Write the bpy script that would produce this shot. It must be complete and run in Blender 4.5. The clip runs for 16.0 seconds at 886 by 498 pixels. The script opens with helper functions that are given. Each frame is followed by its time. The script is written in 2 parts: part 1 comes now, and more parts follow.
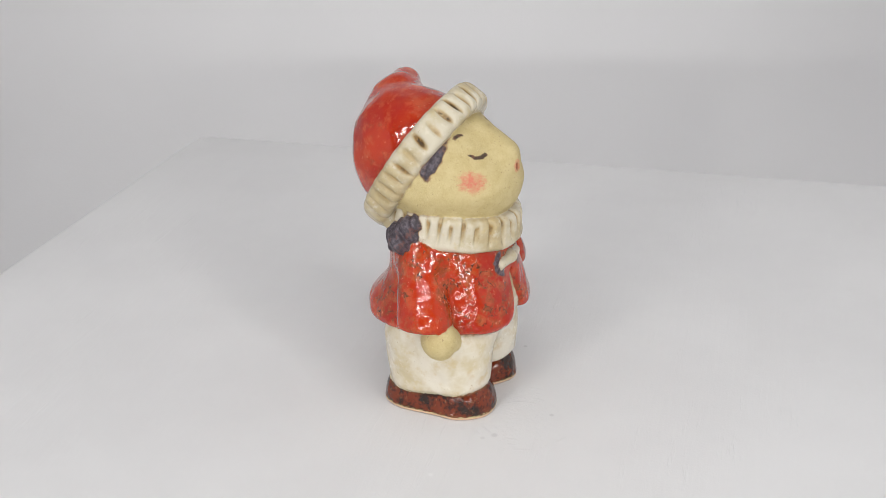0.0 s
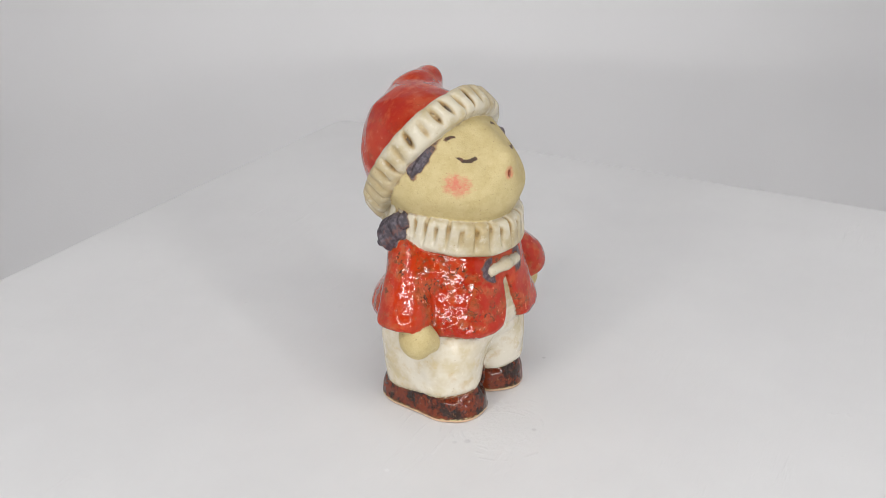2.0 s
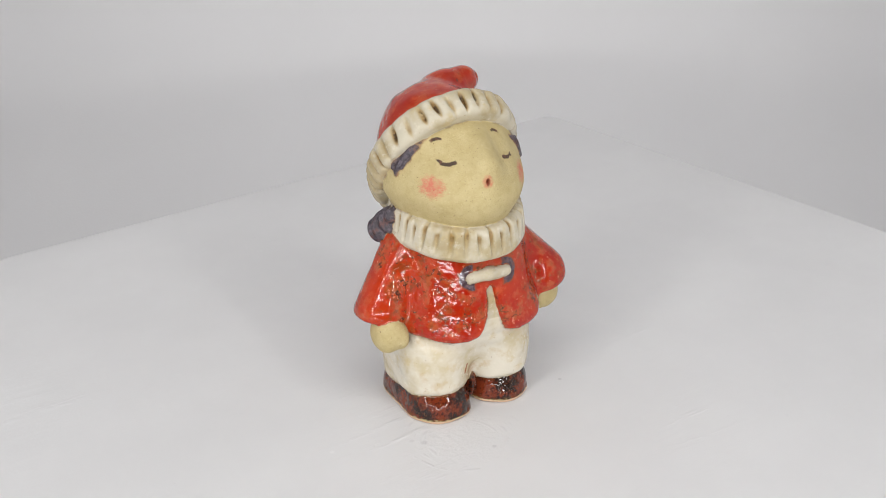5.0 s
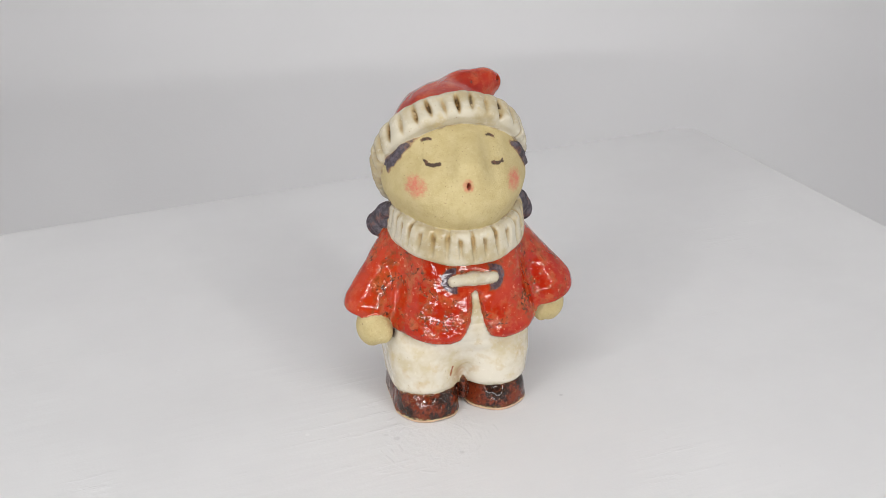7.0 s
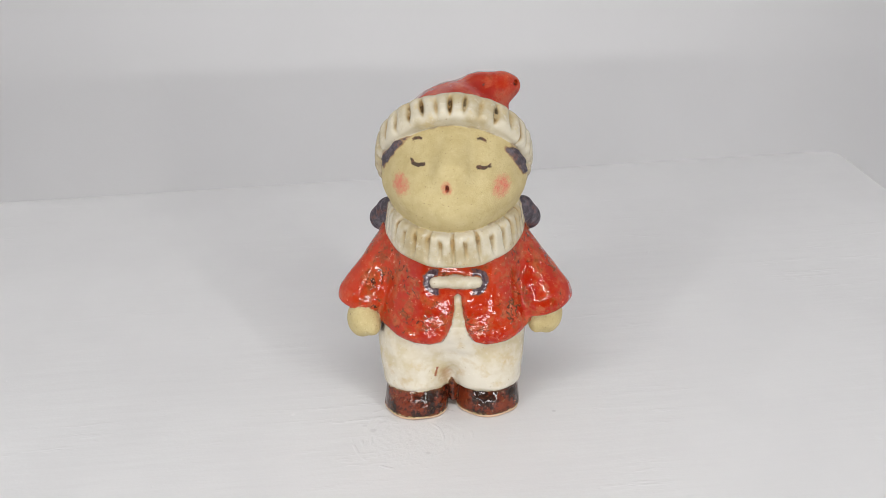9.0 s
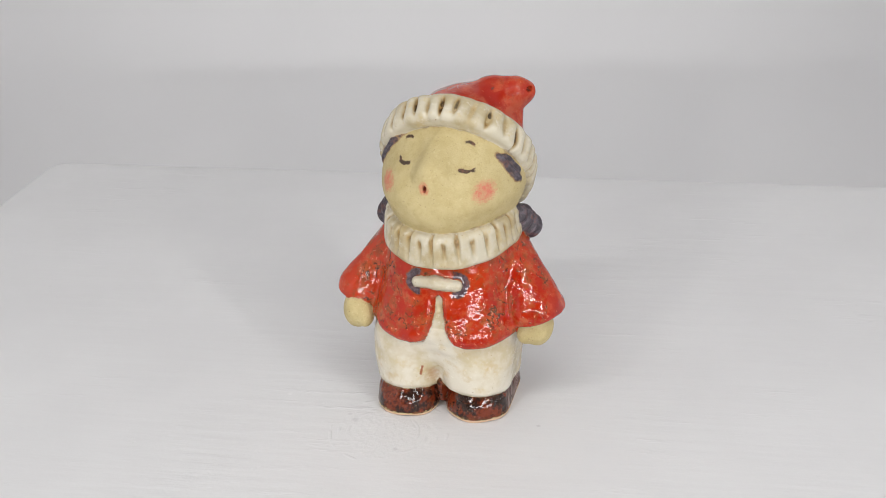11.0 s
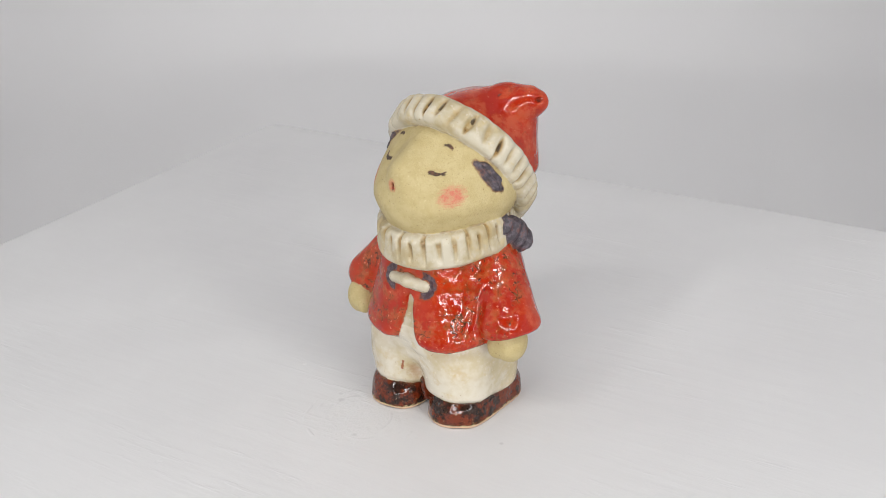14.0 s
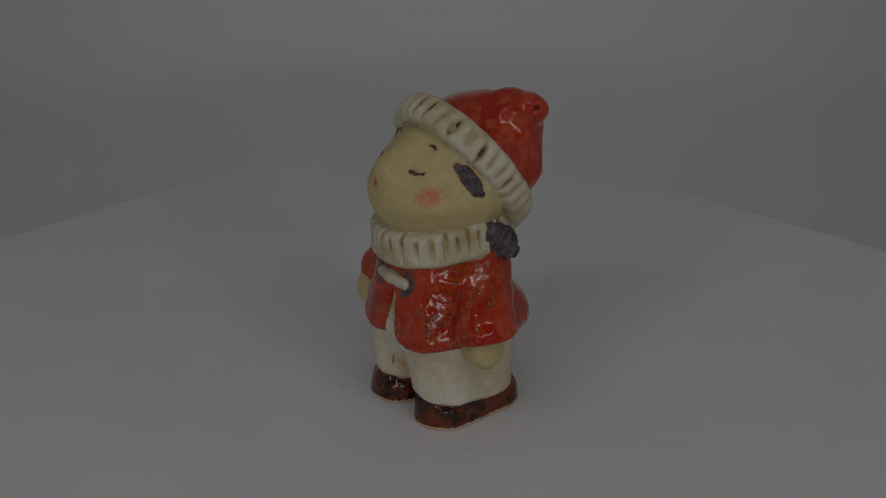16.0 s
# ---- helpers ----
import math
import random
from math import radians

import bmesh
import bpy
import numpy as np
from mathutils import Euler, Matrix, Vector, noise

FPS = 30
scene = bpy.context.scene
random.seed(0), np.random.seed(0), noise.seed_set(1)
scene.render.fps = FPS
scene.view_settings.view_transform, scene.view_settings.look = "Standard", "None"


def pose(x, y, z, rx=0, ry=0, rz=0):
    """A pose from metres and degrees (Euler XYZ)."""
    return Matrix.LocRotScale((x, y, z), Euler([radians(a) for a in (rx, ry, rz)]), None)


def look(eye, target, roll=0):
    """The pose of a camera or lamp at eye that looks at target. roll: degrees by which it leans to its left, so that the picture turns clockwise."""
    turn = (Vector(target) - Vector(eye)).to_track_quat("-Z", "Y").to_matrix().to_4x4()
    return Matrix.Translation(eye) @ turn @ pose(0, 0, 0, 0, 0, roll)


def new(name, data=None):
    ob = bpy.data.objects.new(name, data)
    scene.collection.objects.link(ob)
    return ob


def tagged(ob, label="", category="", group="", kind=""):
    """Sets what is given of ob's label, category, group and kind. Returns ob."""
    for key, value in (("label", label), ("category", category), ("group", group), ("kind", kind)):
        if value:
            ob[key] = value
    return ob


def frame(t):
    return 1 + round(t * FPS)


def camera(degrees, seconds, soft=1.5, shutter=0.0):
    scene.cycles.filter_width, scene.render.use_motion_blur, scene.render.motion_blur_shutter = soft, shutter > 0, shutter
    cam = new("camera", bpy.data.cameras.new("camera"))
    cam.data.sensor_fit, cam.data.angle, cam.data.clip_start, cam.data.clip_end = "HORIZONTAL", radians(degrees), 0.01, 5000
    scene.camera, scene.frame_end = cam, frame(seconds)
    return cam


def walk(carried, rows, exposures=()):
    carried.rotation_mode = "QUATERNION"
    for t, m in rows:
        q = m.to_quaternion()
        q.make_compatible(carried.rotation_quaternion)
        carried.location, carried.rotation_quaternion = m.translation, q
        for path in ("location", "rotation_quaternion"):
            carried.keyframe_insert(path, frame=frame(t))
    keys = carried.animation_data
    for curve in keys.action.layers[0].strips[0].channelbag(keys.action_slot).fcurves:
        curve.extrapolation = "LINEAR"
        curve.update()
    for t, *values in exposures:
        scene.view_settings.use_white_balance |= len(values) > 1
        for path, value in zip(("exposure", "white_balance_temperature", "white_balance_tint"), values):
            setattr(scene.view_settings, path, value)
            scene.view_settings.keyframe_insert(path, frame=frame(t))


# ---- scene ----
# ---- camera: stands still before a slowly turning plinth ----
cam = camera(41.27, 16.0, 0.7)
EYE = (0.0, -0.5, 0.2963)
AIM = (0.0033 * 0.914, -0.5 + 0.9135, 0.2963 - 0.4069)
STILL = look(EYE, AIM, -1.417)
walk(cam, [(0.0, STILL), (16.0, STILL)],
     exposures=[(0.0, 0.0), (14.95, 0.0), (15.25, -0.47), (15.5, -0.95), (15.75, -1.52), (16.0, -2.2)])

# turn of the plinth about the vertical axis at the origin, degrees
TURN0, RATE = -54.03, -7.4966


def turned(t):
    return pose(0, 0, 0, 0, 0, TURN0 + RATE * t)


# ---- light: a white light box with a frame of LED strips over the front ----
world = bpy.data.worlds.new("world")
world.use_nodes = True
world.node_tree.nodes["Background"].inputs[0].default_value = (0.9, 0.93, 1.0, 1)
world.node_tree.nodes["Background"].inputs[1].default_value = 0.15
scene.world = world


def strip_lamp(place, length, width, watts):
    data = bpy.data.lights.new("led_strip_light", "AREA")
    data.shape, data.size, data.size_y, data.energy = "RECTANGLE", length, width, watts
    data.color = (1.0, 0.995, 0.99)
    ob = new("led_strip_light", data)
    ob.matrix_world = place
    return ob


# frame of strips: it stands behind and above the camera and faces the figurine
FRAME = look((0, -0.74, 0.47), (0, 0, 0.05))
FRAME_W, FRAME_H, WATTS_PER_M = 0.50, 0.42, 3.65
for cx, cy, w, h in ((0, FRAME_H, 2 * FRAME_W, 0.022), (0, 0.03 - FRAME_H, 2 * FRAME_W, 0.06), (-FRAME_W, 0, 0.022, 2 * FRAME_H), (FRAME_W, 0, 0.022, 2 * FRAME_H)):
    strip_lamp(FRAME @ Matrix.Translation((cx, cy, 0)), w, h, WATTS_PER_M * max(w, h))


# ---- materials ----
class Nodes:
    """A short way to write a node tree."""

    def __init__(self, name):
        self.mat = bpy.data.materials.new(name)
        self.mat.use_nodes = True
        self.tree = self.mat.node_tree
        self.bsdf = self.tree.nodes["Principled BSDF"]

    def put(self, kind, inputs=(), **props):
        node = self.tree.nodes.new(kind)
        for key, value in props.items():
            if key == "operation":
                node.operation = value
            elif key == "attribute_name":
                node.attribute_name = value
            elif key == "data_type":
                node.data_type = value
        for key, value in dict(inputs).items():
            self.feed(node.inputs[key], value)
        return node

    def feed(self, socket, value):
        if isinstance(value, bpy.types.NodeSocket):
            self.tree.links.new(value, socket)
        else:
            socket.default_value = value

    def set(self, **inputs):
        for key, value in inputs.items():
            self.feed(self.bsdf.inputs[key.replace("_", " ")], value)

    def math(self, op, a, b=0.0, c=0.0):
        return self.put("ShaderNodeMath", {0: a, 1: b, 2: c}, operation=op).outputs[0]

    def coords(self, scale=(1, 1, 1)):
        tc = self.put("ShaderNodeTexCoord")
        return self.put("ShaderNodeMapping", {"Vector": tc.outputs["Object"], "Scale": scale}).outputs[0]

    def noise(self, scale, detail=3.0, rough=0.55, stretch=(1, 1, 1)):
        n = self.put("ShaderNodeTexNoise", {"Vector": self.coords(stretch), "Scale": scale, "Detail": detail, "Roughness": rough})
        return n.outputs["Fac"]

    def ramp(self, fac, lo, hi, a=0.0, b=1.0):
        n = self.put("ShaderNodeMapRange", {"Value": fac, "From Min": lo, "From Max": hi, "To Min": a, "To Max": b})
        n.interpolation_type = "SMOOTHSTEP"
        return n.outputs[0]

    def mix(self, fac, a, b):
        n = self.put("ShaderNodeMix", data_type="RGBA")
        self.feed(n.inputs[0], fac)
        self.feed(n.inputs[6], a)
        self.feed(n.inputs[7], b)
        return n.outputs[2]

    def blend(self, fac, a, b):
        n = self.put("ShaderNodeMix", data_type="FLOAT")
        self.feed(n.inputs[0], fac)
        self.feed(n.inputs[2], a)
        self.feed(n.inputs[3], b)
        return n.outputs[0]

    def attr(self, name):
        return self.put("ShaderNodeAttribute", attribute_name=name).outputs["Fac"]

    def bump(self, height, distance, strength=1.0, after=None):
        inputs = {"Height": height, "Distance": distance, "Strength": strength}
        if after is not None:
            inputs["Normal"] = after
        return self.put("ShaderNodeBump", inputs).outputs[0]


def rgb(r, g, b):
    """Linear colour from 8-bit display values."""
    f = lambda c: c / 12.92 / 255 if c <= 10 else ((c / 255 + 0.055) / 1.055) ** 2.4
    return (f(r), f(g), f(b), 1.0)


def plinth_paint():
    n = Nodes("brushed_white_paint")
    strokes = n.noise(22.0, 5.0, 0.6, (5.0, 0.6, 1.0))
    ridge = n.ramp(n.noise(16.0, 4.0, 0.7, (7.0, 1.0, 1.0)), 0.54, 0.78)
    where = n.ramp(n.noise(11.0, 2.0, 0.5), 0.46, 0.62)
    dent = n.ramp(n.noise(48.0, 4.0, 0.7), 0.66, 0.80)
    fine = n.noise(700.0, 3.0, 0.6)
    patch = n.noise(9.0, 4.0, 0.6)
    smudge = n.math("MULTIPLY", n.ramp(n.noise(95.0, 4.0, 0.7), 0.68, 0.74), n.ramp(n.noise(14.0, 2.0), 0.5, 0.62))
    col = n.mix(n.ramp(patch, 0.3, 0.7), (0.70, 0.697, 0.70, 1), (0.735, 0.733, 0.735, 1))
    col = n.mix(n.math("MULTIPLY", smudge, 0.3), col, (0.50, 0.49, 0.50, 1))
    rise = n.math("ADD", n.math("MULTIPLY", strokes, 0.8), n.math("MULTIPLY", n.math("MULTIPLY", ridge, where), 0.8))
    rise = n.math("ADD", rise, n.math("MULTIPLY", dent, -0.5))
    def spot(x, y, inner, outer):
        tc = n.put("ShaderNodeTexCoord").outputs["Object"]
        far = n.put("ShaderNodeVectorMath", {0: tc, 1: (x, y, 0.0)}, operation="DISTANCE").outputs["Value"]
        return n.ramp(n.math("ADD", far, n.math("MULTIPLY", n.noise(300.0, 3.0), outer * 0.5)), inner + outer * 0.25, outer * 1.25, 1.0, 0.0)

    # small scuffs and a rubbed patch before the feet
    for x, y, r, depth in ((0.0347, -0.0364, 0.0022, 0.5), (0.0567, -0.0134, 0.0016, 0.5), (0.0308, 0.0490, 0.0014, 0.6), (0.0151, -0.0731, 0.0016, -0.6), (0.0300, -0.0400, 0.0016, 0.35)):
        col = n.mix(n.math("MULTIPLY", spot(x, y, r * 0.3, r), abs(depth) * 0.65), col, (0.42, 0.41, 0.42, 1) if depth > 0 else (0.86, 0.86, 0.86, 1))
    rubbed = n.math("MULTIPLY", spot(0.042, -0.019, 0.012, 0.026), n.noise(330.0, 4.0, 0.65))
    rise = n.math("ADD", rise, n.math("MULTIPLY", rubbed, 1.1))
    # faint rings that a round foot has worn into the paint
    tc = n.put("ShaderNodeTexCoord").outputs["Object"]
    for x, y, r0, r1, step in ((0.042, -0.019, 0.013, 0.034, 1500.0),):
        far = n.put("ShaderNodeVectorMath", {0: tc, 1: (x, y, 0.0)}, operation="DISTANCE").outputs["Value"]
        far = n.math("ADD", far, n.math("MULTIPLY", n.noise(40.0, 2.0), 0.006))
        band = n.math("MULTIPLY", n.ramp(far, r0, r0 + 0.004), n.ramp(far, r1 - 0.004, r1, 1.0, 0.0))
        line = n.ramp(n.math("SINE", n.math("MULTIPLY", far, step)), 0.2, 1.0)
        line = n.math("MULTIPLY", n.math("MULTIPLY", line, band), n.ramp(n.noise(75.0, 3.0), 0.52, 0.62))
        rise = n.math("ADD", rise, n.math("MULTIPLY", line, 0.4))
        col = n.mix(n.math("MULTIPLY", line, 0.07), col, (0.52, 0.51, 0.52, 1))
    soft = n.bump(rise, 0.0008, 0.43)
    n.set(Base_Color=col, Roughness=0.55, Normal=n.bump(fine, 0.0001, 0.5, soft))
    n.bsdf.inputs["Specular IOR Level"].default_value = 0.3
    return n.mat


def backdrop_cloth():
    n = Nodes("white_backdrop")
    tone = n.ramp(n.noise(2.0, 3.0), 0.3, 0.7)
    col = n.mix(tone, (0.805, 0.80, 0.805, 1), (0.835, 0.83, 0.835, 1))
    n.set(Base_Color=col, Roughness=0.85, Normal=n.bump(n.noise(500.0, 2.0), 0.0003, 0.3))
    return n.mat


def room_paint():
    n = Nodes("dim_room")
    n.set(Base_Color=n.mix(n.noise(4.0), (0.10, 0.10, 0.11, 1), (0.14, 0.14, 0.14, 1)), Roughness=0.7)
    return n.mat


def glazed_clay():
    """One material for the whole figurine: which glaze lies where comes from the mesh's own marks."""
    n = Nodes("glazed_stoneware")
    edge = n.math("MULTIPLY", n.math("SUBTRACT", n.noise(420.0, 3.0, 0.6), 0.5), 2.0)

    def zone(name, soft=0.3, wobble=1.0):
        return n.ramp(n.math("ADD", n.attr(name), n.math("MULTIPLY", edge, wobble)), -soft, soft)

    def times(a, b):
        return n.math("MULTIPLY", a, b)

    def worm(scale, thin, stretch=(1, 1, 1)):
        """Thin winding lines, like the crawl marks of a glaze."""
        off = n.math("ABSOLUTE", n.math("SUBTRACT", n.noise(scale, 2.0, 0.5, stretch), 0.5))
        return n.ramp(off, thin * 0.4, thin, 1.0, 0.0)

    big, mid, small = n.noise(45.0, 4.0, 0.6), n.noise(150.0, 5.0, 0.65), n.noise(520.0, 4.0, 0.65)
    grain = n.noise(1500.0, 3.0, 0.6)
    groove = n.attr("groove")
    body = n.attr("coat")
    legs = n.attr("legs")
    # bare buff clay: sandy, with pale grog, iron specks and small drag marks
    clay = n.mix(n.ramp(mid, 0.3, 0.7), rgb(182, 164, 115), rgb(194, 178, 131))
    clay = n.mix(times(n.ramp(grain, 0.55, 0.75), 0.45), clay, rgb(214, 202, 160))
    clay = n.mix(times(n.ramp(n.noise(760.0, 3.0, 0.7), 0.56, 0.70), 0.45), clay, rgb(164, 142, 92))
    clay = n.mix(times(n.ramp(n.noise(1150.0, 2.0, 0.5), 0.69, 0.74), 0.65), clay, rgb(104, 74, 42))
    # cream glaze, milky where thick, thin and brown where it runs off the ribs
    # legs get a paler cream; collar and brim are darkened to offset overhead light
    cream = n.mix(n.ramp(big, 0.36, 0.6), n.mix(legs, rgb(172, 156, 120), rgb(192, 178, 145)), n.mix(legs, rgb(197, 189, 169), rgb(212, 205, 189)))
    cream = n.mix(times(n.ramp(mid, 0.52, 0.70), 0.5), cream, rgb(193, 172, 126))
    cream = n.mix(times(n.ramp(n.noise(310.0, 3.0, 0.6), 0.58, 0.70), 0.4), cream, rgb(214, 207, 190))
    cream = n.mix(times(n.ramp(n.noise(900.0, 2.0, 0.5), 0.71, 0.76), 0.5), cream, rgb(130, 96, 56))
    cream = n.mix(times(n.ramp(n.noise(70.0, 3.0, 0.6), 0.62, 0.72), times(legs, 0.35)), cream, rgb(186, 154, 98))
    # on the ribs: straw colour in the hollows, dark brown where the stain settled
    cream = n.mix(times(n.ramp(groove, 0.05, 0.6), 0.6), cream, rgb(176, 152, 100))
    stain = times(n.ramp(groove, 0.25, 0.75), n.ramp(n.noise(120.0, 3.0), 0.34, 0.52))
    cream = n.mix(times(stain, 0.85), cream, n.mix(n.ramp(n.noise(500.0, 2.0), 0.4, 0.6), rgb(112, 80, 34), rgb(150, 112, 52)))
    pit = times(n.ramp(groove, 0.5, 0.85), n.ramp(n.noise(260.0, 3.0, 0.6), 0.42, 0.54))
    cream = n.mix(times(pit, 0.9), cream, rgb(48, 32, 16))
    # red glaze: clear red pools, salmon where thin, breaking to ochre with dark crawl marks
    red = n.mix(n.ramp(big, 0.34, 0.62), rgb(158, 28, 5), rgb(176, 50, 16))
    red = n.mix(times(n.ramp(mid, 0.46, 0.64), 0.8), red, rgb(188, 78, 44))
    thin = n.ramp(n.math("ADD", n.noise(75.0, 4.0, 0.65), times(n.attr("worn"), 0.16)), 0.44, 0.60)
    rust = times(n.ramp(n.noise(300.0, 5.0, 0.75), 0.40, 0.64), thin)
    rust = times(rust, n.ramp(body, 0.0, 1.0, 0.15, 0.85))
    red = n.mix(rust, red, n.mix(n.ramp(n.noise(210.0, 3.0, 0.6), 0.42, 0.6), rgb(118, 58, 24), rgb(164, 84, 46)))
    crawl = n.math("MAXIMUM", times(worm(230.0, 0.045), n.ramp(n.noise(160.0, 2.0), 0.50, 0.60)), n.ramp(n.noise(240.0, 4.0, 0.7), 0.64, 0.70))
    crawl = times(times(crawl, n.ramp(thin, 0.0, 0.8, 0.10, 1.0)), n.ramp(body, 0.0, 1.0, 0.25, 0.9))
    red = n.mix(crawl, red, n.mix(n.ramp(small, 0.4, 0.6), rgb(44, 30, 20), rgb(104, 66, 34)))
    fleck = n.ramp(n.noise(560.0, 2.0, 0.5), 0.67, 0.72)
    red = n.mix(times(fleck, n.ramp(body, 0.0, 1.0, 0.25, 0.6)), red, rgb(222, 134, 98))
    # brown glaze of the shoes: rust red breaking through near-black
    brown = n.mix(n.ramp(n.noise(120.0, 5.0, 0.7), 0.42, 0.55), rgb(44, 28, 22), rgb(108, 44, 23))
    brown = n.mix(times(n.ramp(small, 0.52, 0.64), 0.7), brown, rgb(36, 25, 20))
    brown = n.mix(times(n.ramp(n.noise(640.0, 3.0, 0.6), 0.60, 0.70), 0.6), brown, rgb(128, 92, 62))
    # dark slate slip of the hair, rubbed to red-brown
    slate = n.mix(n.ramp(small, 0.4, 0.65), rgb(58, 51, 58), rgb(98, 90, 98))
    slate = n.mix(times(n.ramp(n.noise(260.0, 4.0, 0.7), 0.52, 0.64), 0.75), slate, rgb(98, 58, 48))
    col, gloss, coat = clay, 0.62, 0.0
    blush = n.ramp(n.math("ADD", n.attr("blush"), n.math("ADD", times(edge, 1.4), times(n.math("SUBTRACT", n.noise(380.0, 4.0, 0.7, (1, 1, 2.5)), 0.5), 7.0))), -1.2, 2.2)
    col = n.mix(times(blush, n.ramp(small, 0.35, 0.62, 0.38, 0.74)), col, rgb(203, 90, 82))
    # the hair slip leaves a thin red-brown rim on the clay
    col = n.mix(times(n.ramp(n.math("ADD", n.attr("slate"), edge), -1.1, -0.2), 0.6), col, rgb(122, 70, 48))
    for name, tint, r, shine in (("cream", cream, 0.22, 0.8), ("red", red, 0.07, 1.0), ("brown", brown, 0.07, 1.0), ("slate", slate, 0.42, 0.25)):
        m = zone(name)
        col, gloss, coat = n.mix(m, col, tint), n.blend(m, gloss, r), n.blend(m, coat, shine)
    pool = times(n.ramp(n.math("ADD", n.attr("seam"), times(edge, 1.4)), 0.3, 1.6), n.ramp(n.noise(110.0, 3.0), 0.40, 0.60))
    col = n.mix(times(pool, 0.5), col, n.mix(n.ramp(small, 0.4, 0.6), rgb(70, 44, 24), rgb(136, 96, 52)))
    # broken dark line where the hands meet the trousers
    crack = times(zone("crack", 0.3, 0.9), n.ramp(n.noise(260.0, 3.0), 0.32, 0.46))
    col = n.mix(times(crack, 0.85), col, rgb(72, 46, 28))
    col = n.mix(times(n.ramp(n.math("ADD", n.attr("spill"), times(edge, 2.5)), -1.5, 2.5), 0.6), col, rgb(164, 116, 66))
    col = n.mix(times(zone("chip", 0.25, 0.5), 0.85), col, rgb(142, 68, 34))
    ink = zone("ink", 0.25, 0.6)
    col = n.mix(times(ink, 0.95), col, n.mix(n.ramp(small, 0.45, 0.6), rgb(52, 34, 30), rgb(92, 56, 46)))
    lip = zone("lip", 0.4, 0.9)
    col = n.mix(times(lip, n.ramp(small, 0.4, 0.6, 0.3, 0.65)), col, rgb(196, 98, 74))
    rim = times(n.ramp(n.math("ADD", n.attr("slate_ring"), times(edge, 1.2)), -1.2, 0.0), 0.6)
    col = n.mix(rim, col, rgb(116, 74, 44))
    ring = zone("slate_ring", 0.3, 1.2)
    col = n.mix(times(ring, 0.92), col, slate)
    foot = zone("sole", 0.2, 0.4)
    col, coat, gloss = n.mix(foot, col, rgb(206, 174, 146)), n.blend(foot, coat, 0.0), n.blend(foot, gloss, 0.7)
    rough = n.blend(n.ramp(small, 0.45, 0.7), gloss, n.math("ADD", gloss, 0.06))
    wet = n.math("MAXIMUM", zone("red"), zone("brown"))
    lumps = n.bump(n.noise(85.0, 1.0, 0.4), 0.0012, n.blend(wet, 0.28, 0.6))
    lumps = n.bump(n.noise(185.0, 2.0, 0.4), 0.0010, times(wet, n.ramp(n.math("ADD", body, legs), 0.0, 2.0, 0.0, 1.0)), lumps)
    lumps = n.bump(times(n.math("ADD", crawl, times(fleck, -0.6)), zone("red")), 0.0003, 0.4, lumps)
    lumps = n.bump(n.noise(420.0, 2.0, 0.5), 0.00025, n.blend(coat, 0.5, 0.3), lumps)
    pits = n.bump(grain, 0.0003, n.blend(coat, 0.9, 0.0), lumps)
    n.bsdf.inputs["Specular IOR Level"].default_value = 0.4
    n.set(Base_Color=col, Roughness=rough, Normal=pits, Coat_Weight=times(coat, 0.12), Coat_Roughness=0.02, Coat_Normal=lumps)
    return n.mat


MAT_PLINTH, MAT_CLOTH, MAT_GLAZE = plinth_paint(), backdrop_cloth(), glazed_clay()

# ---- the light box: floor and back in one sweep, side walls, ceiling, front ----
FLOOR = -0.30
BOX_X, BOX_BACK, BOX_FRONT, BOX_TOP, COVE = 0.9, 0.80, -1.2, 1.2, 0.25


def mesh_of(name, bm, material, smooth=False):
    me = bpy.data.meshes.new(name)
    bmesh.ops.recalc_face_normals(bm, faces=bm.faces)
    bm.to_mesh(me)
    bm.free()
    me.materials.append(material)
    if smooth:
        for p in me.polygons:
            p.use_smooth = True
    return me


def block(x0, y0, z0, x1, y1, z1):
    bm = bmesh.new()
    bmesh.ops.create_cube(bm, size=1.0, matrix=Matrix.Translation(((x0 + x1) / 2, (y0 + y1) / 2, (z0 + z1) / 2)) @ Matrix.Diagonal((x1 - x0, y1 - y0, z1 - z0, 1)))
    return bm


def sweep_sheet():
    """The white sheet: level floor, a round cove, then upright."""
    line = [(BOX_FRONT, FLOOR)]
    for i in range(25):
        a = math.pi / 2 * i / 24
        line.append((BOX_BACK - COVE + COVE * math.sin(a), FLOOR + COVE - COVE * math.cos(a)))
    line.append((BOX_BACK, BOX_TOP))
    bm = bmesh.new()
    rows = []
    for off in (0.0, -0.01):
        row = []
        for i, (y, z) in enumerate(line):
            oy, oz = (0, off) if i == 0 else (-off, 0) if i == len(line) - 1 else (0, 0)
            if off and 0 < i < len(line) - 1:
                a = math.pi / 2 * (i - 1) / 24
                oy, oz = 0.01 * math.sin(a), -0.01 * math.cos(a)
            row.append([bm.verts.new((x, y + oy, z + oz)) for x in (-BOX_X, BOX_X)])
        rows.append(row)
    for row in rows:
        for a, b in zip(row, row[1:]):
            bm.faces.new((a[0], a[1], b[1], b[0]))
    for k in (0, 1):
        for i in range(len(line) - 1):
            bm.faces.new((rows[0][i][k], rows[0][i + 1][k], rows[1][i + 1][k], rows[1][i][k]))
    for i in (0, -1):
        bm.faces.new((rows[0][i][0], rows[0][i][1], rows[1][i][1], rows[1][i][0]))
    return bm


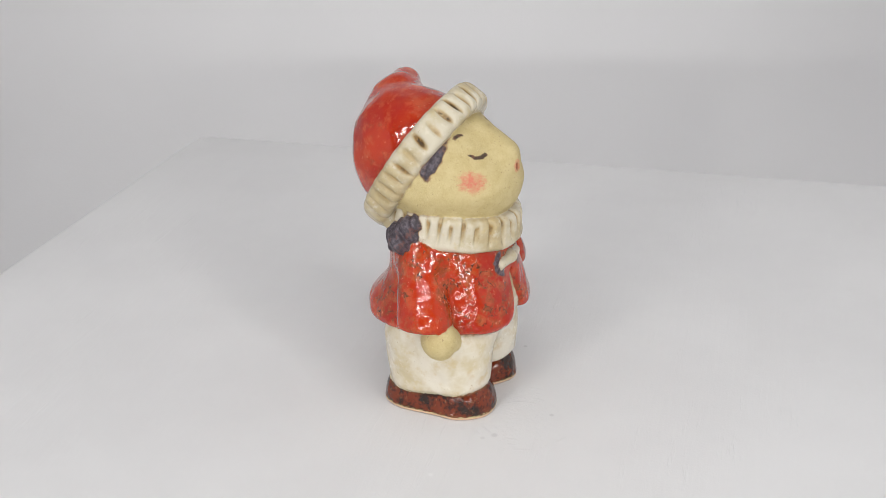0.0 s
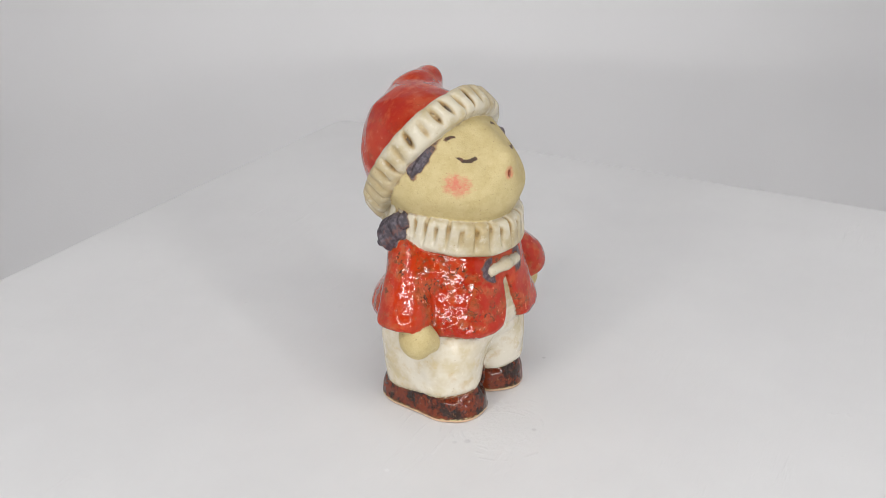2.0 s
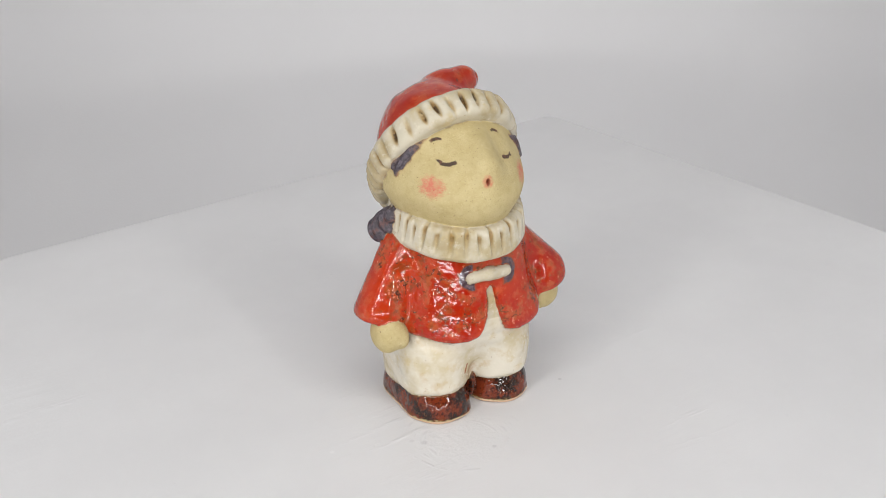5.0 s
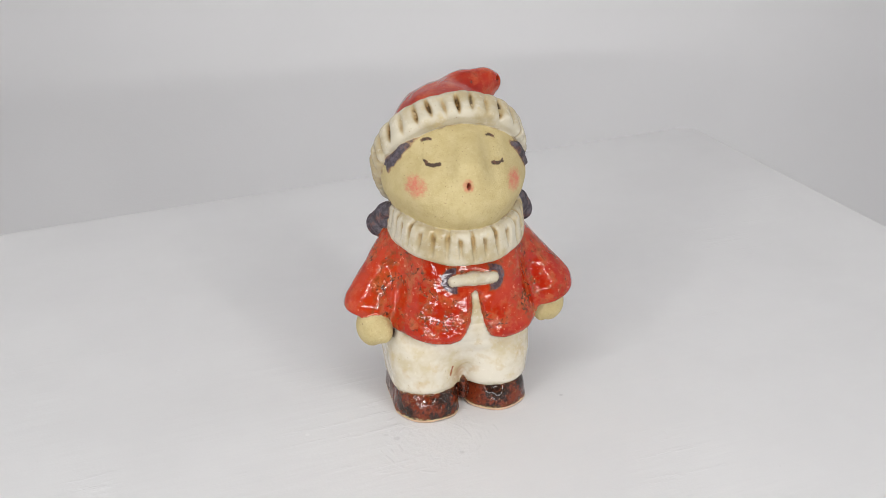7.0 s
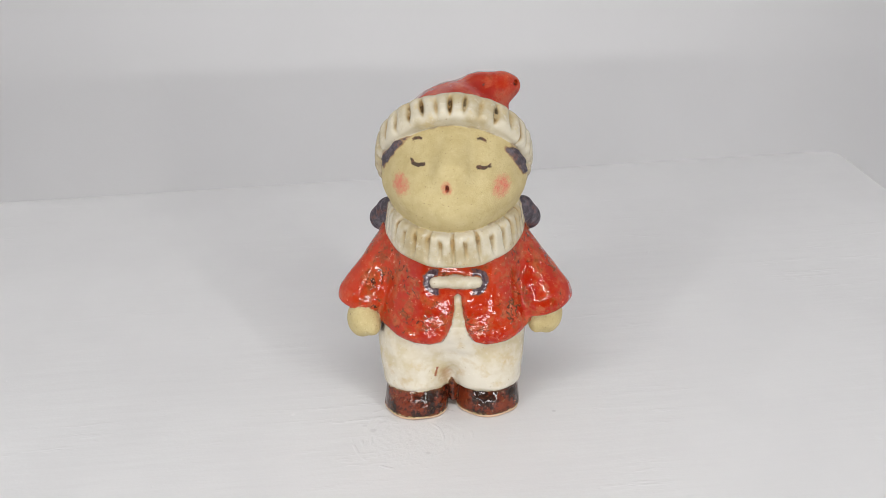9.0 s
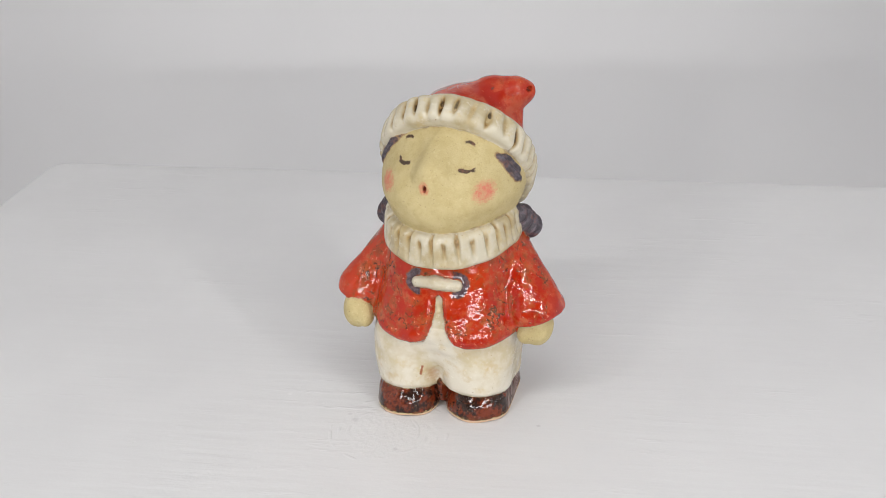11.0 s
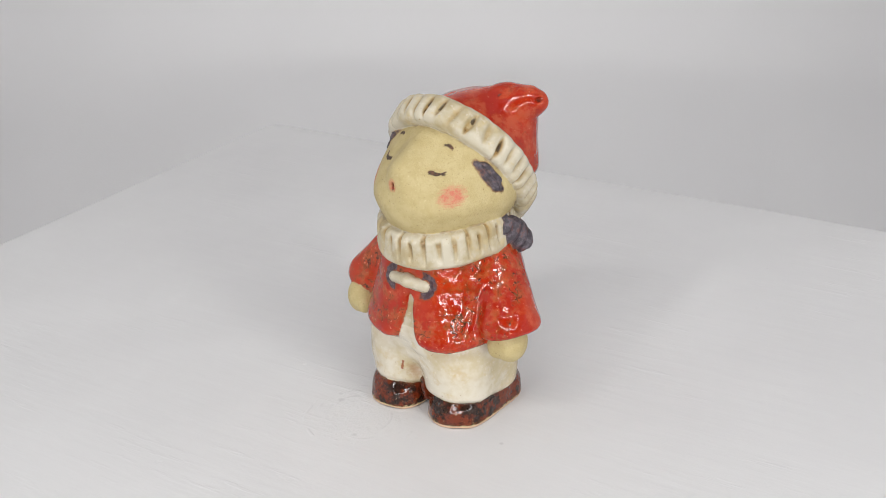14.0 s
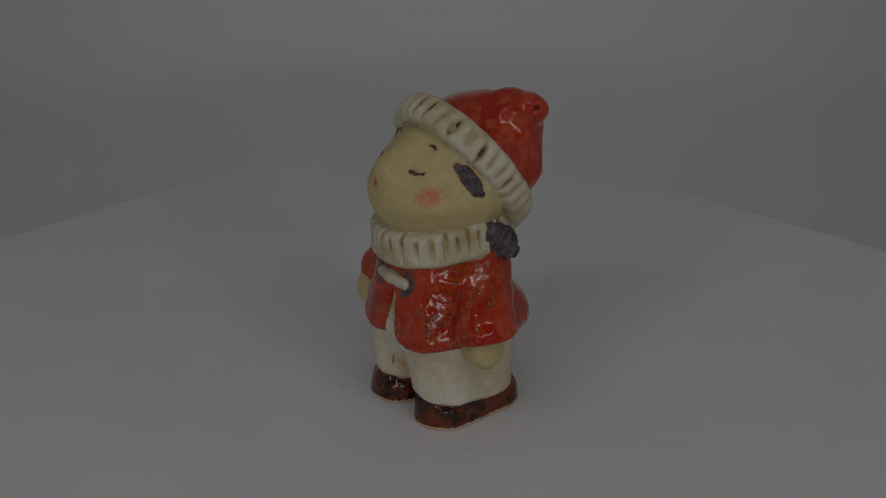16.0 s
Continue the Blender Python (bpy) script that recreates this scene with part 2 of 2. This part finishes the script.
tagged(new("backdrop", mesh_of("backdrop", sweep_sheet(), MAT_CLOTH, True)), "white seamless backdrop sweeping up behind the plinth", "backdrop", kind="structure")
for name, b in (("wall_west", (-BOX_X - 0.02, BOX_FRONT, FLOOR, -BOX_X - 0.003, BOX_BACK, BOX_TOP)),
                ("wall_east", (BOX_X + 0.003, BOX_FRONT, FLOOR, BOX_X + 0.02, BOX_BACK, BOX_TOP))):
    tagged(new(name, mesh_of(name, block(*b), MAT_CLOTH)), "plain white wall of the light box", "wall", kind="structure")
# unseen front wall, added dark so the glaze mirrors less white
MAT_ROOM = room_paint()
tagged(new("wall_south", mesh_of("wall_south", block(-BOX_X, BOX_FRONT - 0.02, FLOOR, BOX_X, BOX_FRONT - 0.003, BOX_TOP), MAT_ROOM)), "dim grey wall behind the camera", "wall", kind="structure")
tagged(new("ceiling", mesh_of("ceiling", block(-BOX_X, BOX_FRONT, BOX_TOP + 0.003, BOX_X, BOX_BACK, BOX_TOP + 0.02), MAT_CLOTH)), "plain white top of the light box", "ceiling", kind="structure")

# ---- the plinth ----
SIDE = 37.4


def plinth_mesh():
    """A rectangular block with rounded corners and worn, rounded upper edges."""
    x0, x1, y0, y1, r = -0.2984, 0.30, -0.342, 0.3325, 0.016
    outline = []
    for cx, cy, a0 in ((x1 - r, y1 - r, 0), (x0 + r, y1 - r, 90), (x0 + r, y0 + r, 180), (x1 - r, y0 + r, 270)):
        for i in range(9):
            a = radians(a0 + 90 * i / 8)
            outline.append((cx + r * math.cos(a), cy + r * math.sin(a), math.cos(a), math.sin(a)))
    # straight runs get points of their own, slightly uneven
    full = []
    for i, p in enumerate(outline):
        q = outline[(i + 1) % len(outline)]
        full.append(p)
        gap = math.hypot(q[0] - p[0], q[1] - p[1])
        if gap > 0.1:
            for k in range(1, 24):
                f = k / 24
                wob = 0.0008 * noise.noise((p[0] + f * 7 + i, p[1] * 3 + i, 0.3))
                full.append((p[0] + (q[0] - p[0]) * f + p[2] * wob, p[1] + (q[1] - p[1]) * f + p[3] * wob, p[2], p[3]))
    edge = 0.005
    steps = [(0.0, FLOOR + 0.0005), (0.0, -edge)]
    for i in range(1, 6):
        a = math.pi / 2 * i / 5
        steps.append((-edge * (1 - math.cos(a)), -edge + edge * math.sin(a)))
    steps.append((-0.013, 0.0))
    bm = bmesh.new()
    rings = [[bm.verts.new((x + nx * off, y + ny * off, z)) for x, y, nx, ny in full] for off, z in steps]
    for a, b in zip(rings, rings[1:]):
        for i in range(len(full)):
            j = (i + 1) % len(full)
            bm.faces.new((a[i], a[j], b[j], b[i]))
    bm.faces.new(rings[-1])
    bm.faces.new(rings[0][::-1])
    return mesh_of("plinth", bm, MAT_PLINTH, True)


plinth = tagged(new("plinth", plinth_mesh()), "white painted wooden plinth with brush marks, turning slowly", "plinth")

# ---- the figurine, in millimetres: x to its left, f forward, z up ----
STEP = 0.54
LO, HI = (-62.0, -52.0, -2.0), (62.0, 48.0, 162.0)


def smin(a, b, k):
    h = np.maximum(k - np.abs(a - b), 0) / k
    return np.minimum(a, b) - h * h * k * 0.25


def smax(a, b, k):
    return -smin(-a, -b, k)


def ball(p, c, r):
    """Ellipsoid, about true near its surface."""
    q = [(p[i] - c[i]) / r[i] for i in range(3)]
    k0 = np.sqrt(q[0] ** 2 + q[1] ** 2 + q[2] ** 2)
    k1 = np.sqrt(sum((q[i] / r[i]) ** 2 for i in range(3)))
    return k0 * (k0 - 1) / np.maximum(k1, 1e-6)


def limb(p, a, b, ra, rb):
    """A tapered, round-ended limb from a to b."""
    d = [b[i] - a[i] for i in range(3)]
    n = sum(v * v for v in d)
    h = np.clip(sum((p[i] - a[i]) * d[i] for i in range(3)) / n, 0, 1)
    return np.sqrt(sum((p[i] - a[i] - h * d[i]) ** 2 for i in range(3))) - (ra + (rb - ra) * h)


def tilt(p, c, deg):
    """Coordinates about c, turned in the plane of f and z."""
    a = radians(deg)
    f, z = p[1] - c[1], p[2] - c[2]
    return p[0] - c[0], f * math.cos(a) + z * math.sin(a), -f * math.sin(a) + z * math.cos(a)


def shoe(p, side):
    cx = 16.5 * side - (1.2 if side > 0 else 2.0)
    f, z = p[1] + (1.4 if side > 0 else -1.2), p[2]
    spread = np.clip((f + 14) / 28, 0, 1)
    x = p[0] - cx - (1.6 * np.clip((f - 4) / 24, 0, 1) - 0.6 if side < 0 else 0.0)
    flat = np.sqrt(x ** 2 + (f - np.clip(f, -10.5, 15.5)) ** 2) - (13.6 + 1.2 * spread)
    top = 14.4 + 2.0 * spread - 2.6 * np.clip((f - 12) / 18, 0, 1)
    up = z - top
    return smax(smax(flat + 0.10 * (z - 4), up, 9.0), 1.4 - z, 1.0)


def sole(p, side):
    f = p[1] + (1.4 if side > 0 else -1.2)
    cx = 16.5 * side - (1.2 if side > 0 else 2.0) + (1.6 * np.clip((f - 4) / 24, 0, 1) - 0.6 if side < 0 else 0.0)
    flat = np.sqrt((p[0] - cx) ** 2 + (f - np.clip(f, -10.5, 15.5)) ** 2) - 13.8 - 1.2 * np.clip((f + 14) / 28, 0, 1)
    return smax(smax(flat, p[2] - 1.7, 0.8), -p[2], 0.8)


def trousers(p):
    d = None
    for s in (-1, 1):
        cx = 16.0 * s - 1.5
        w = 15.8 + 1.8 * np.clip((p[2] - 8) / 18, 0, 1)
        leg = np.sqrt((p[0] - cx) ** 2 + (p[1] + 1.0 - np.clip(p[1] + 1.0, -3.6, 13.0)) ** 2) - w
        d = leg if d is None else smin(d, leg, 5.0)
    seat = ball(p, (-1.0, 2.5, 46.0), (33.5, 27.5, 27.0))
    d = smin(smax(d, p[2] - 42, 10.0), seat, 9.0)
    return smax(d, 10.2 + 0.085 * p[1] - p[2], 3.5)


def hem_height(p):
    az = np.arctan2(np.abs(p[0] - 2.3), p[1])
    return np.interp(az, [0.0, 0.12, 0.22, 0.36, 0.55, 0.9, 1.3, 1.8, 2.4, 3.15], [49.0, 46.0, 41.8, 39.7, 40.5, 43.0, 45.0, 43.0, 39.0, 37.0]).astype(np.float32)


def bell(p):
    t = np.clip((p[2] - 40) / 45, -0.2, 1.2)
    low = np.clip(1 - t, 0, 1.3)
    rx = 27.0 + 13.0 * low ** 1.4
    front = 29.0 + 9.5 * low ** 1.1 - 2.5 * np.clip((46 - p[2]) / 6, 0, 1) ** 2
    back = 25.0 + 12.2 * np.exp(-((p[2] - 46) / 11.5) ** 2)
    rf = np.where(p[1] > 0, front, back)
    e = np.where(p[1] > 0, 2.0 + np.where(p[0] > 0.5, 1.0, 0.6) * np.clip(np.abs(p[0] - 0.5) / 12, 0, 1), 2.0)
    q = (np.abs((p[0] - 0.5) / rx) ** e + np.abs(p[1] / rf) ** e) ** (1 / e)
    return (q - 1) * np.minimum(rx, rf) * 0.95


def shirt(p):
    """What shows in the open front of the jacket."""
    d = smax(bell(p) + 2.6 + 0.45 * np.maximum(49 - p[2], 0), np.abs(p[0] - 2.5) - 9.0, 2.0)
    return smax(d, np.abs(p[2] - 54.0) - 15.0, 3.0)


def jacket(p):
    d = bell(p)
    d = smax(d, p[2] - 88, 10.0)
    d = smax(d, hem_height(p) - p[2], 6.5)
    for s in (-1, 1):
        low, wide = ((-41.6, 8.0, 53.5), 12.4) if s < 0 else ((40.3, 9.8, 53.5), 14.6)
        arm = limb(p, (25.0 * s, -1.8 - s, 77.8), low, 10.0, wide)
        cuff = smax(arm, 50.6 + 0.24 * (np.abs(p[0]) - 42.0) - p[2], 2.0)
        d = smin(d, cuff, 2.6 + 8.0 * np.clip((p[2] - 62) / 12, 0, 1))
    # the front stands open below the toggle
    gap = np.abs(p[0] - 2.5) - np.interp(p[2], [38.0, 46.0, 56.0, 64.0, 67.0], [7.0, 4.0, 2.3, 1.5, -2.0]).astype(np.float32)
    slit = np.where(p[1] > 5, -gap, -40.0)
    return smax(d, slit, 3.0)


def collar_band(p):
    """Ring of the roll neck; also the rib grooves as a number from 0 to 1."""
    x, f, z = tilt(p, (1.0, 2.5, 92.0), -9.0)
    az = np.arctan2(x, f)
    ribs = 0.5 + 0.5 * np.cos(az * 33 + 0.9 * np.sin(az * 5) + 0.25 * z * np.sin(az * 3 + 1) * 0.3)
    cut = np.clip((ribs - 0.62 - 0.03 * np.clip(-z, -5, 6)) / 0.38, 0, 1) ** 1.2
    rad = 26.6 + 1.2 * np.clip(-z / 8, -1, 1)
    ring = np.sqrt(x ** 2 + (f * 0.90) ** 2) - rad
    band = np.sqrt(np.maximum(np.abs(ring) - 1.2, 0) ** 2 + np.maximum(np.abs(z) - 4.6, 0) ** 2) - 3.1
    groove = cut * np.clip((6.6 + 1.2 * np.sin(az * 19 + 1) - np.abs(z - 1.2)) / 3.0, 0, 1) * (ring > 0)
    return band + 1.5 * groove, groove * (0.75 + 0.25 * np.clip(z / 4, -1, 1))


def cap_band(p):
    """The ribbed brim round the face, leaning back."""
    x, n, s = tilt(p, (0.8, -9.0, 116.0), -34.5)
    az = np.arctan2(x, s)
    ribs = 0.5 + 0.5 * np.cos(az * 33 + 1.3 * np.sin(az * 4 + 0.5) + 0.12 * n * np.sin(az * 5))
    along = np.clip(1 - ((n - 0.5 + 0.9 * np.sin(az * 11)) / 6.8) ** 2, 0, 1)
    cut = np.clip((ribs - 0.90 + 0.55 * along) / 0.6, 0, 1) ** 1.6 * (0.75 + 0.25 * np.sin(az * 13 + 1))
    q = np.sqrt((x / 31.2) ** 2 + (s / 34.2) ** 2)
    ring = (q - 1) * 33.5
    band = np.sqrt(np.maximum(np.abs(ring) - 1.0, 0) ** 2 + np.maximum(np.abs(n) - 3.4, 0) ** 2) - 3.6
    groove = cut * np.minimum(along * 2.0, 1.0) * (ring > 0)
    return band + 2.0 * groove - 0.65 * (1 - ribs) * np.clip(1.3 - np.abs(n) / 6.5, 0, 1), groove * (0.62 + 0.38 * np.cos(az))


PIT = (29.4, -27.6, 144.6)


def cap_dome(p):
    x, n, s = tilt(p, (0.8, -9.0, 116.0), -34.5)
    dome = smax(ball((x, n, s), (0, -4, -2), (28.0, 30.0, 30.5)), n + 1.0, 4.0)
    d = smin(dome, limb(p, (1, -23, 128.5), (12.5, -27.5, 139.4), 16.4, 9.6), 9.0)
    d = smin(d, limb(p, (12, -26, 118), (19, -30, 137), 16.5, 6.5), 6.0)
    d = smin(d, limb(p, (12, -26.5, 138.6), (23.6, -29.0, 143.4), 8.0, 4.9), 7.0)
    d = smin(d, ball(p, (11.0, -31.5, 132.0), (11.5, 11.0, 12.0)), 6.0)
    d = smin(d, limb(p, (23.6, -29.0, 143.4), (27.4, -30.6, 142.8), 4.8, 3.6), 6.0)
    return smax(d, -ball(p, PIT, (1.0, 2.6, 1.0)), 0.7)


def head(p):
    jaw = np.clip((109.0 - p[2]) / 14.0, 0, 1)
    p = [1.0 + (p[0] - 1.0) * (1 + 0.10 * jaw * jaw * (3 - 2 * jaw)), p[1], p[2]]
    d = ball(p, (1.0, 0.0, 108.5), (32.8, 27.8, 32.5))
    d = smin(d, ball(p, (0.5, 17.2, 108.5), (23.5, 20.0, 18.0)), 10.0)
    d = smin(d, limb(p, (0.6, 17.0, 132.0), (0.6, 30.6, 122.8), 2.2, 4.7), 10.0)
    return smax(d, -ball(p, (-1.0, 36.5, 117.2), (0.9, 3.5, 1.7)), 0.8)


def fists(p):
    d = None
    for s, c in ((-1, (-42.0, 15.2, 46.2)), (1, (42.8, 11.4, 45.7))):
        e = ball(p, c, (7.3, 8.5, 9.5))
        e = smin(e, ball(p, (c[0] - 4.6 * s, c[1] + 4.0, c[2] - 1.8), (3.8, 4.6, 5.8)), 2.2)
        d = e if d is None else np.minimum(d, e)
    return d


def hair(p):
    d = None
    shell = head(p) - 1.3
    for s, c, a, wide in ((-1, (7.0, 125.2), radians(76), 3.5), (1, (8.6, 120.0), radians(66), 3.3)):
        f, z = p[1] - c[0], p[2] - c[1]
        u, w = f * math.cos(a) + z * math.sin(a), -f * math.sin(a) + z * math.cos(a)
        patch = (np.sqrt((u / (7.7 - 0.5 * s)) ** 2 + (w / wide) ** 2) - 1) * 5.0 + 0.6 * np.sin(u * 1.1 + s) * np.sin(w * 0.9)
        slab = smax(smax(shell + 0.45 * np.sin(w * 2.1 + 0.9 * np.sin(u * 0.5)), patch, 1.2), 15.0 - s * p[0], 1.0)
        d = slab if d is None else np.minimum(d, slab)
        for o, r in (((30.5, -4.5, 91.0), 5.8), ((34.0, -7.0, 87.0), 5.2), ((29.5, -9.5, 88.0), 5.5), ((29.5, -2.0, 94.0), 4.0)):
            d = smin(d, ball(p, (o[0] * s + 0.8, o[1], o[2]), (r, r, r * 1.1)) + 0.55 * np.sin(p[2] * 0.9 + p[1] * 1.3 + 1.2 * np.sin(p[0] * 0.6) * s), 1.4)
    return d


def toggle(p):
    return smin(limb(p, (-7.4, 30.9, 71.0), (1.8, 32.2, 71.7), 2.4, 2.9), limb(p, (1.8, 32.2, 71.7), (10.9, 30.9, 70.8), 2.9, 2.4), 1.5)


def figurine_fields(p):
    """Every part's distance and the marks painted on it."""
    f = {}
    collar, g1 = collar_band(p)
    brim, g2 = cap_band(p)
    f["cream"] = np.minimum(np.minimum(smin(trousers(p), shirt(p), 7.0), toggle(p)), np.minimum(collar, brim))
    f["red"] = np.minimum(jacket(p), cap_dome(p))
    f["brown"] = np.minimum(smin(shoe(p, -1), shoe(p, 1), 2.0), ball(p, (-1.2, 10.0, 11.0), (4.0, 12.0, 11.5)))
    f["slate"] = hair(p)
    f["clay"] = np.minimum(np.minimum(head(p), fists(p)), np.minimum(sole(p, -1), sole(p, 1)))
    groove = np.where(collar < brim, g1 * (collar < 2.5) * 0.6, g2 * (brim < 2.5))
    return f, groove


def figurine_mesh():
    n = [int((HI[i] - LO[i]) / STEP) for i in range(3)]
    ax = [(LO[i] + STEP * np.arange(n[i])).astype(np.float32) for i in range(3)]
    grid = np.meshgrid(*ax, indexing="ij", sparse=False)
    parts, _ = figurine_fields(grid)
    total = None
    for d in parts.values():
        total = d if total is None else smin(total, d, 0.9)
    lump = 0.24 * np.sin(grid[0] * 0.31 + 1.3 * np.sin(grid[2] * 0.17)) * np.sin(grid[1] * 0.27 + grid[2] * 0.23)
    lump += 0.05 * np.sin(grid[0] * 0.83 + 2.0 * np.sin(grid[1] * 0.29)) * np.sin(grid[2] * 0.71 + grid[1] * 0.64 + 1.7 * np.sin(grid[0] * 0.23))
    vol = (total + lump).astype(np.float32)
    sign = vol < 0
    # surface nets: one vertex in each cell that the surface crosses
    corner = [(i, j, k) for i in (0, 1) for j in (0, 1) for k in (0, 1)]
    def cut(a, c):
        return a[c[0]:a.shape[0] - 1 + c[0], c[1]:a.shape[1] - 1 + c[1], c[2]:a.shape[2] - 1 + c[2]]
    count = sum(cut(sign, c).astype(np.int8) for c in corner)
    cells = np.argwhere((count > 0) & (count < 8))
    index = -np.ones(count.shape, np.int32)
    index[tuple(cells.T)] = np.arange(len(cells))
    at = {c: vol[cells[:, 0] + c[0], cells[:, 1] + c[1], cells[:, 2] + c[2]] for c in corner}
    acc, num = np.zeros((len(cells), 3)), np.zeros(len(cells))
    for c in corner:
        for k in range(3):
            if c[k] == 0:
                e = tuple(1 if m == k else c[m] for m in range(3))
                a, b = at[c], at[e]
                hit = (a < 0) != (b < 0)
                t = np.where(hit, a / np.where(hit, a - b, 1), 0)
                pt = np.tile(np.array(c, float), (len(cells), 1))
                pt[:, k] += t
                acc += pt * hit[:, None]
                num += hit
    local = acc / num[:, None]
    verts = (cells + local) * STEP + np.array(LO)
    faces = []
    for k in range(3):
        u, w = (k + 1) % 3, (k + 2) % 3
        lo = [slice(None)] * 3
        hi = [slice(None)] * 3
        lo[k], hi[k] = slice(0, -1), slice(1, None)
        a, b = sign[tuple(lo)], sign[tuple(hi)]
        e = np.argwhere(a != b)
        e = e[(e[:, u] > 0) & (e[:, w] > 0) & (e[:, u] < n[u] - 1) & (e[:, w] < n[w] - 1)]
        quad = []
        for du, dw in ((1, 1), (0, 1), (0, 0), (1, 0)):
            o = e.copy()
            o[:, u] -= du
            o[:, w] -= dw
            quad.append(index[tuple(o.T)])
        quad = np.stack(quad, 1)
        flip = ~a[tuple(e.T)]
        quad[flip] = quad[flip][:, ::-1]
        faces.append(quad)
    faces = np.concatenate(faces)
    faces = faces[(faces >= 0).all(1)]
    me = bpy.data.meshes.new("figurine")
    out = np.stack([verts[:, 0], -verts[:, 1], verts[:, 2]], 1) * 0.001
    me.from_pydata(out.tolist(), [], faces[:, ::-1].tolist())
    p = [verts[:, i].astype(np.float32) for i in range(3)]
    parts, groove = figurine_fields(p)
    marks = {"groove": groove}
    for name, d in parts.items():
        if name != "clay":
            marks[name] = np.min([o for k, o in parts.items() if k != name], 0) - d
    x, f, z = p
    front = f > 4
    def stroke(cx, cz, half, bow, slope, thick):
        u = x - cx
        line = cz + bow * (1 - (u / half) ** 2) + slope * u
        return np.where(front, np.minimum(thick * (1.15 - 0.3 * np.abs(u / half)) - np.abs(z - line), (half - np.abs(u)) * 0.8), -9)
    ink = np.maximum.reduce([stroke(-13.8, 124.5, 3.0, -0.6, 0.08, 0.6), stroke(14.4, 123.4, 3.1, -0.6, -0.12, 0.60),
                             stroke(-16.4, 124.9, 0.8, 0.0, -0.3, 0.45),
                             stroke(12.4, 123.2, 0.7, 0.0, 0.9, 0.35), stroke(16.8, 122.6, 1.1, 0.0, -0.3, 0.4),
                             stroke(-14.3, 131.9, 2.2, 0.5, 0.25, 0.45), stroke(13.8, 131.8, 2.2, 0.5, -0.3, 0.45)])
    hole = 0.85 - np.sqrt((x + 1.0) ** 2 + ((z - 117.1) / 2.1) ** 2)
    chip = np.minimum(0.45 - np.abs(x + 8.2 - 0.25 * (z - 23.5)), 2.6 - np.abs(z - 23.5))
    pit = 1.05 - np.sqrt((x - PIT[0]) ** 2 + (f - PIT[1]) ** 2 / 3 + (z - PIT[2]) ** 2)
    for cx, cf, cz, r in ((13.5, -18.0, 141.0, 0.7), (14.5, -20.0, 146.2, 0.8), (5.0, -37.0, 126.0, 0.6), (31.0, 2.0, 127.5, 0.9)):
        pit = np.maximum(pit, r - np.sqrt((x - cx) ** 2 + ((f - cf) / 3) ** 2 + (z - cz) ** 2))
    # beside the drawn lines, dark colour paints the shade inside mouth and cap holes
    marks["ink"] = np.maximum.reduce([ink, np.where(f > 25, hole, -9), pit])
    marks["lip"] = np.where(z < 40, -9, 2.3 - np.sqrt((x + 1.2) ** 2 + ((z - 117.5) / 1.25) ** 2))
    marks["lip"] = np.where(f > 20, marks["lip"], -9)
    blush = np.maximum(4.6 - np.sqrt((x + 22.0) ** 2 + (z - 115.0) ** 2 + (f - 25) ** 2 * 0.3), 4.6 - np.sqrt((x - 22.2) ** 2 + (z - 114.0) ** 2 + (f - 25) ** 2 * 0.3))
    marks["blush"] = blush
    rings = np.maximum(1.5 - np.abs(np.sqrt((x + 7.0) ** 2 + (z - 71.3) ** 2) - 4.2), 1.5 - np.abs(np.sqrt((x - 10.5) ** 2 + (z - 71.2) ** 2) - 4.2))
    rings = np.minimum(rings, np.abs(x - 1.7) - 7.6)
    marks["slate_ring"] = np.where((f > 20) & (marks["red"] > -0.5), rings, -9)
    order = np.sort(np.stack(list(parts.values())), 0)
    marks["seam"] = np.clip(1.6 - (order[1] - order[0]), -1, 2)
    marks["coat"] = (z < 90).astype(np.float32)
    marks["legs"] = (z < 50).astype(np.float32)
    marks["sole"] = 1.25 - z
    touch = np.sort(np.stack([parts["clay"], parts["cream"]]), 0)
    marks["crack"] = np.where((z > 30) & (z < 58) & (np.abs(x) > 26), np.minimum(1.7 - (touch[1] - touch[0]), -marks["red"] - 0.3), -9)
    marks["chip"] = np.where((f > 5) & (z < 40), chip, -9)
    marks["spill"] = np.where((f > 5) & (z < 40), 2.6 - np.sqrt((x + 4.0) ** 2 + ((z - 20.0) / 1.7) ** 2), -9)
    arms = np.exp(-((np.abs(x - 0.5) - 30.0) / 9.0) ** 2) * np.clip((z - 46) / 14, 0, 1)
    yoke = np.exp(-((z - 80.0) / 6.0) ** 2)
    marks["worn"] = np.clip(arms + 0.6 * yoke, 0, 1) - 0.25
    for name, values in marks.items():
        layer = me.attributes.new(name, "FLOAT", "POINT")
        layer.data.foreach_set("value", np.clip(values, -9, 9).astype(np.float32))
    me.materials.append(MAT_GLAZE)
    for q in me.polygons:
        q.use_smooth = True
    return me


figurine = tagged(new("figurine", figurine_mesh()), "glazed stoneware figurine in red cap and jacket on a plinth", "figurine")
STAND = Matrix.Translation((-0.0065 * math.sin(radians(29)), 0.0065 * math.cos(radians(29)), 0.0003)) @ pose(0, 0, 0, 0, 0, 119)


def motions():
    times = [0.5 * i for i in range(33)]
    walk(plinth, [(t, turned(t) @ pose(0, 0, 0, 0, 0, SIDE)) for t in times])
    walk(figurine, [(t, turned(t) @ STAND) for t in times])


motions()
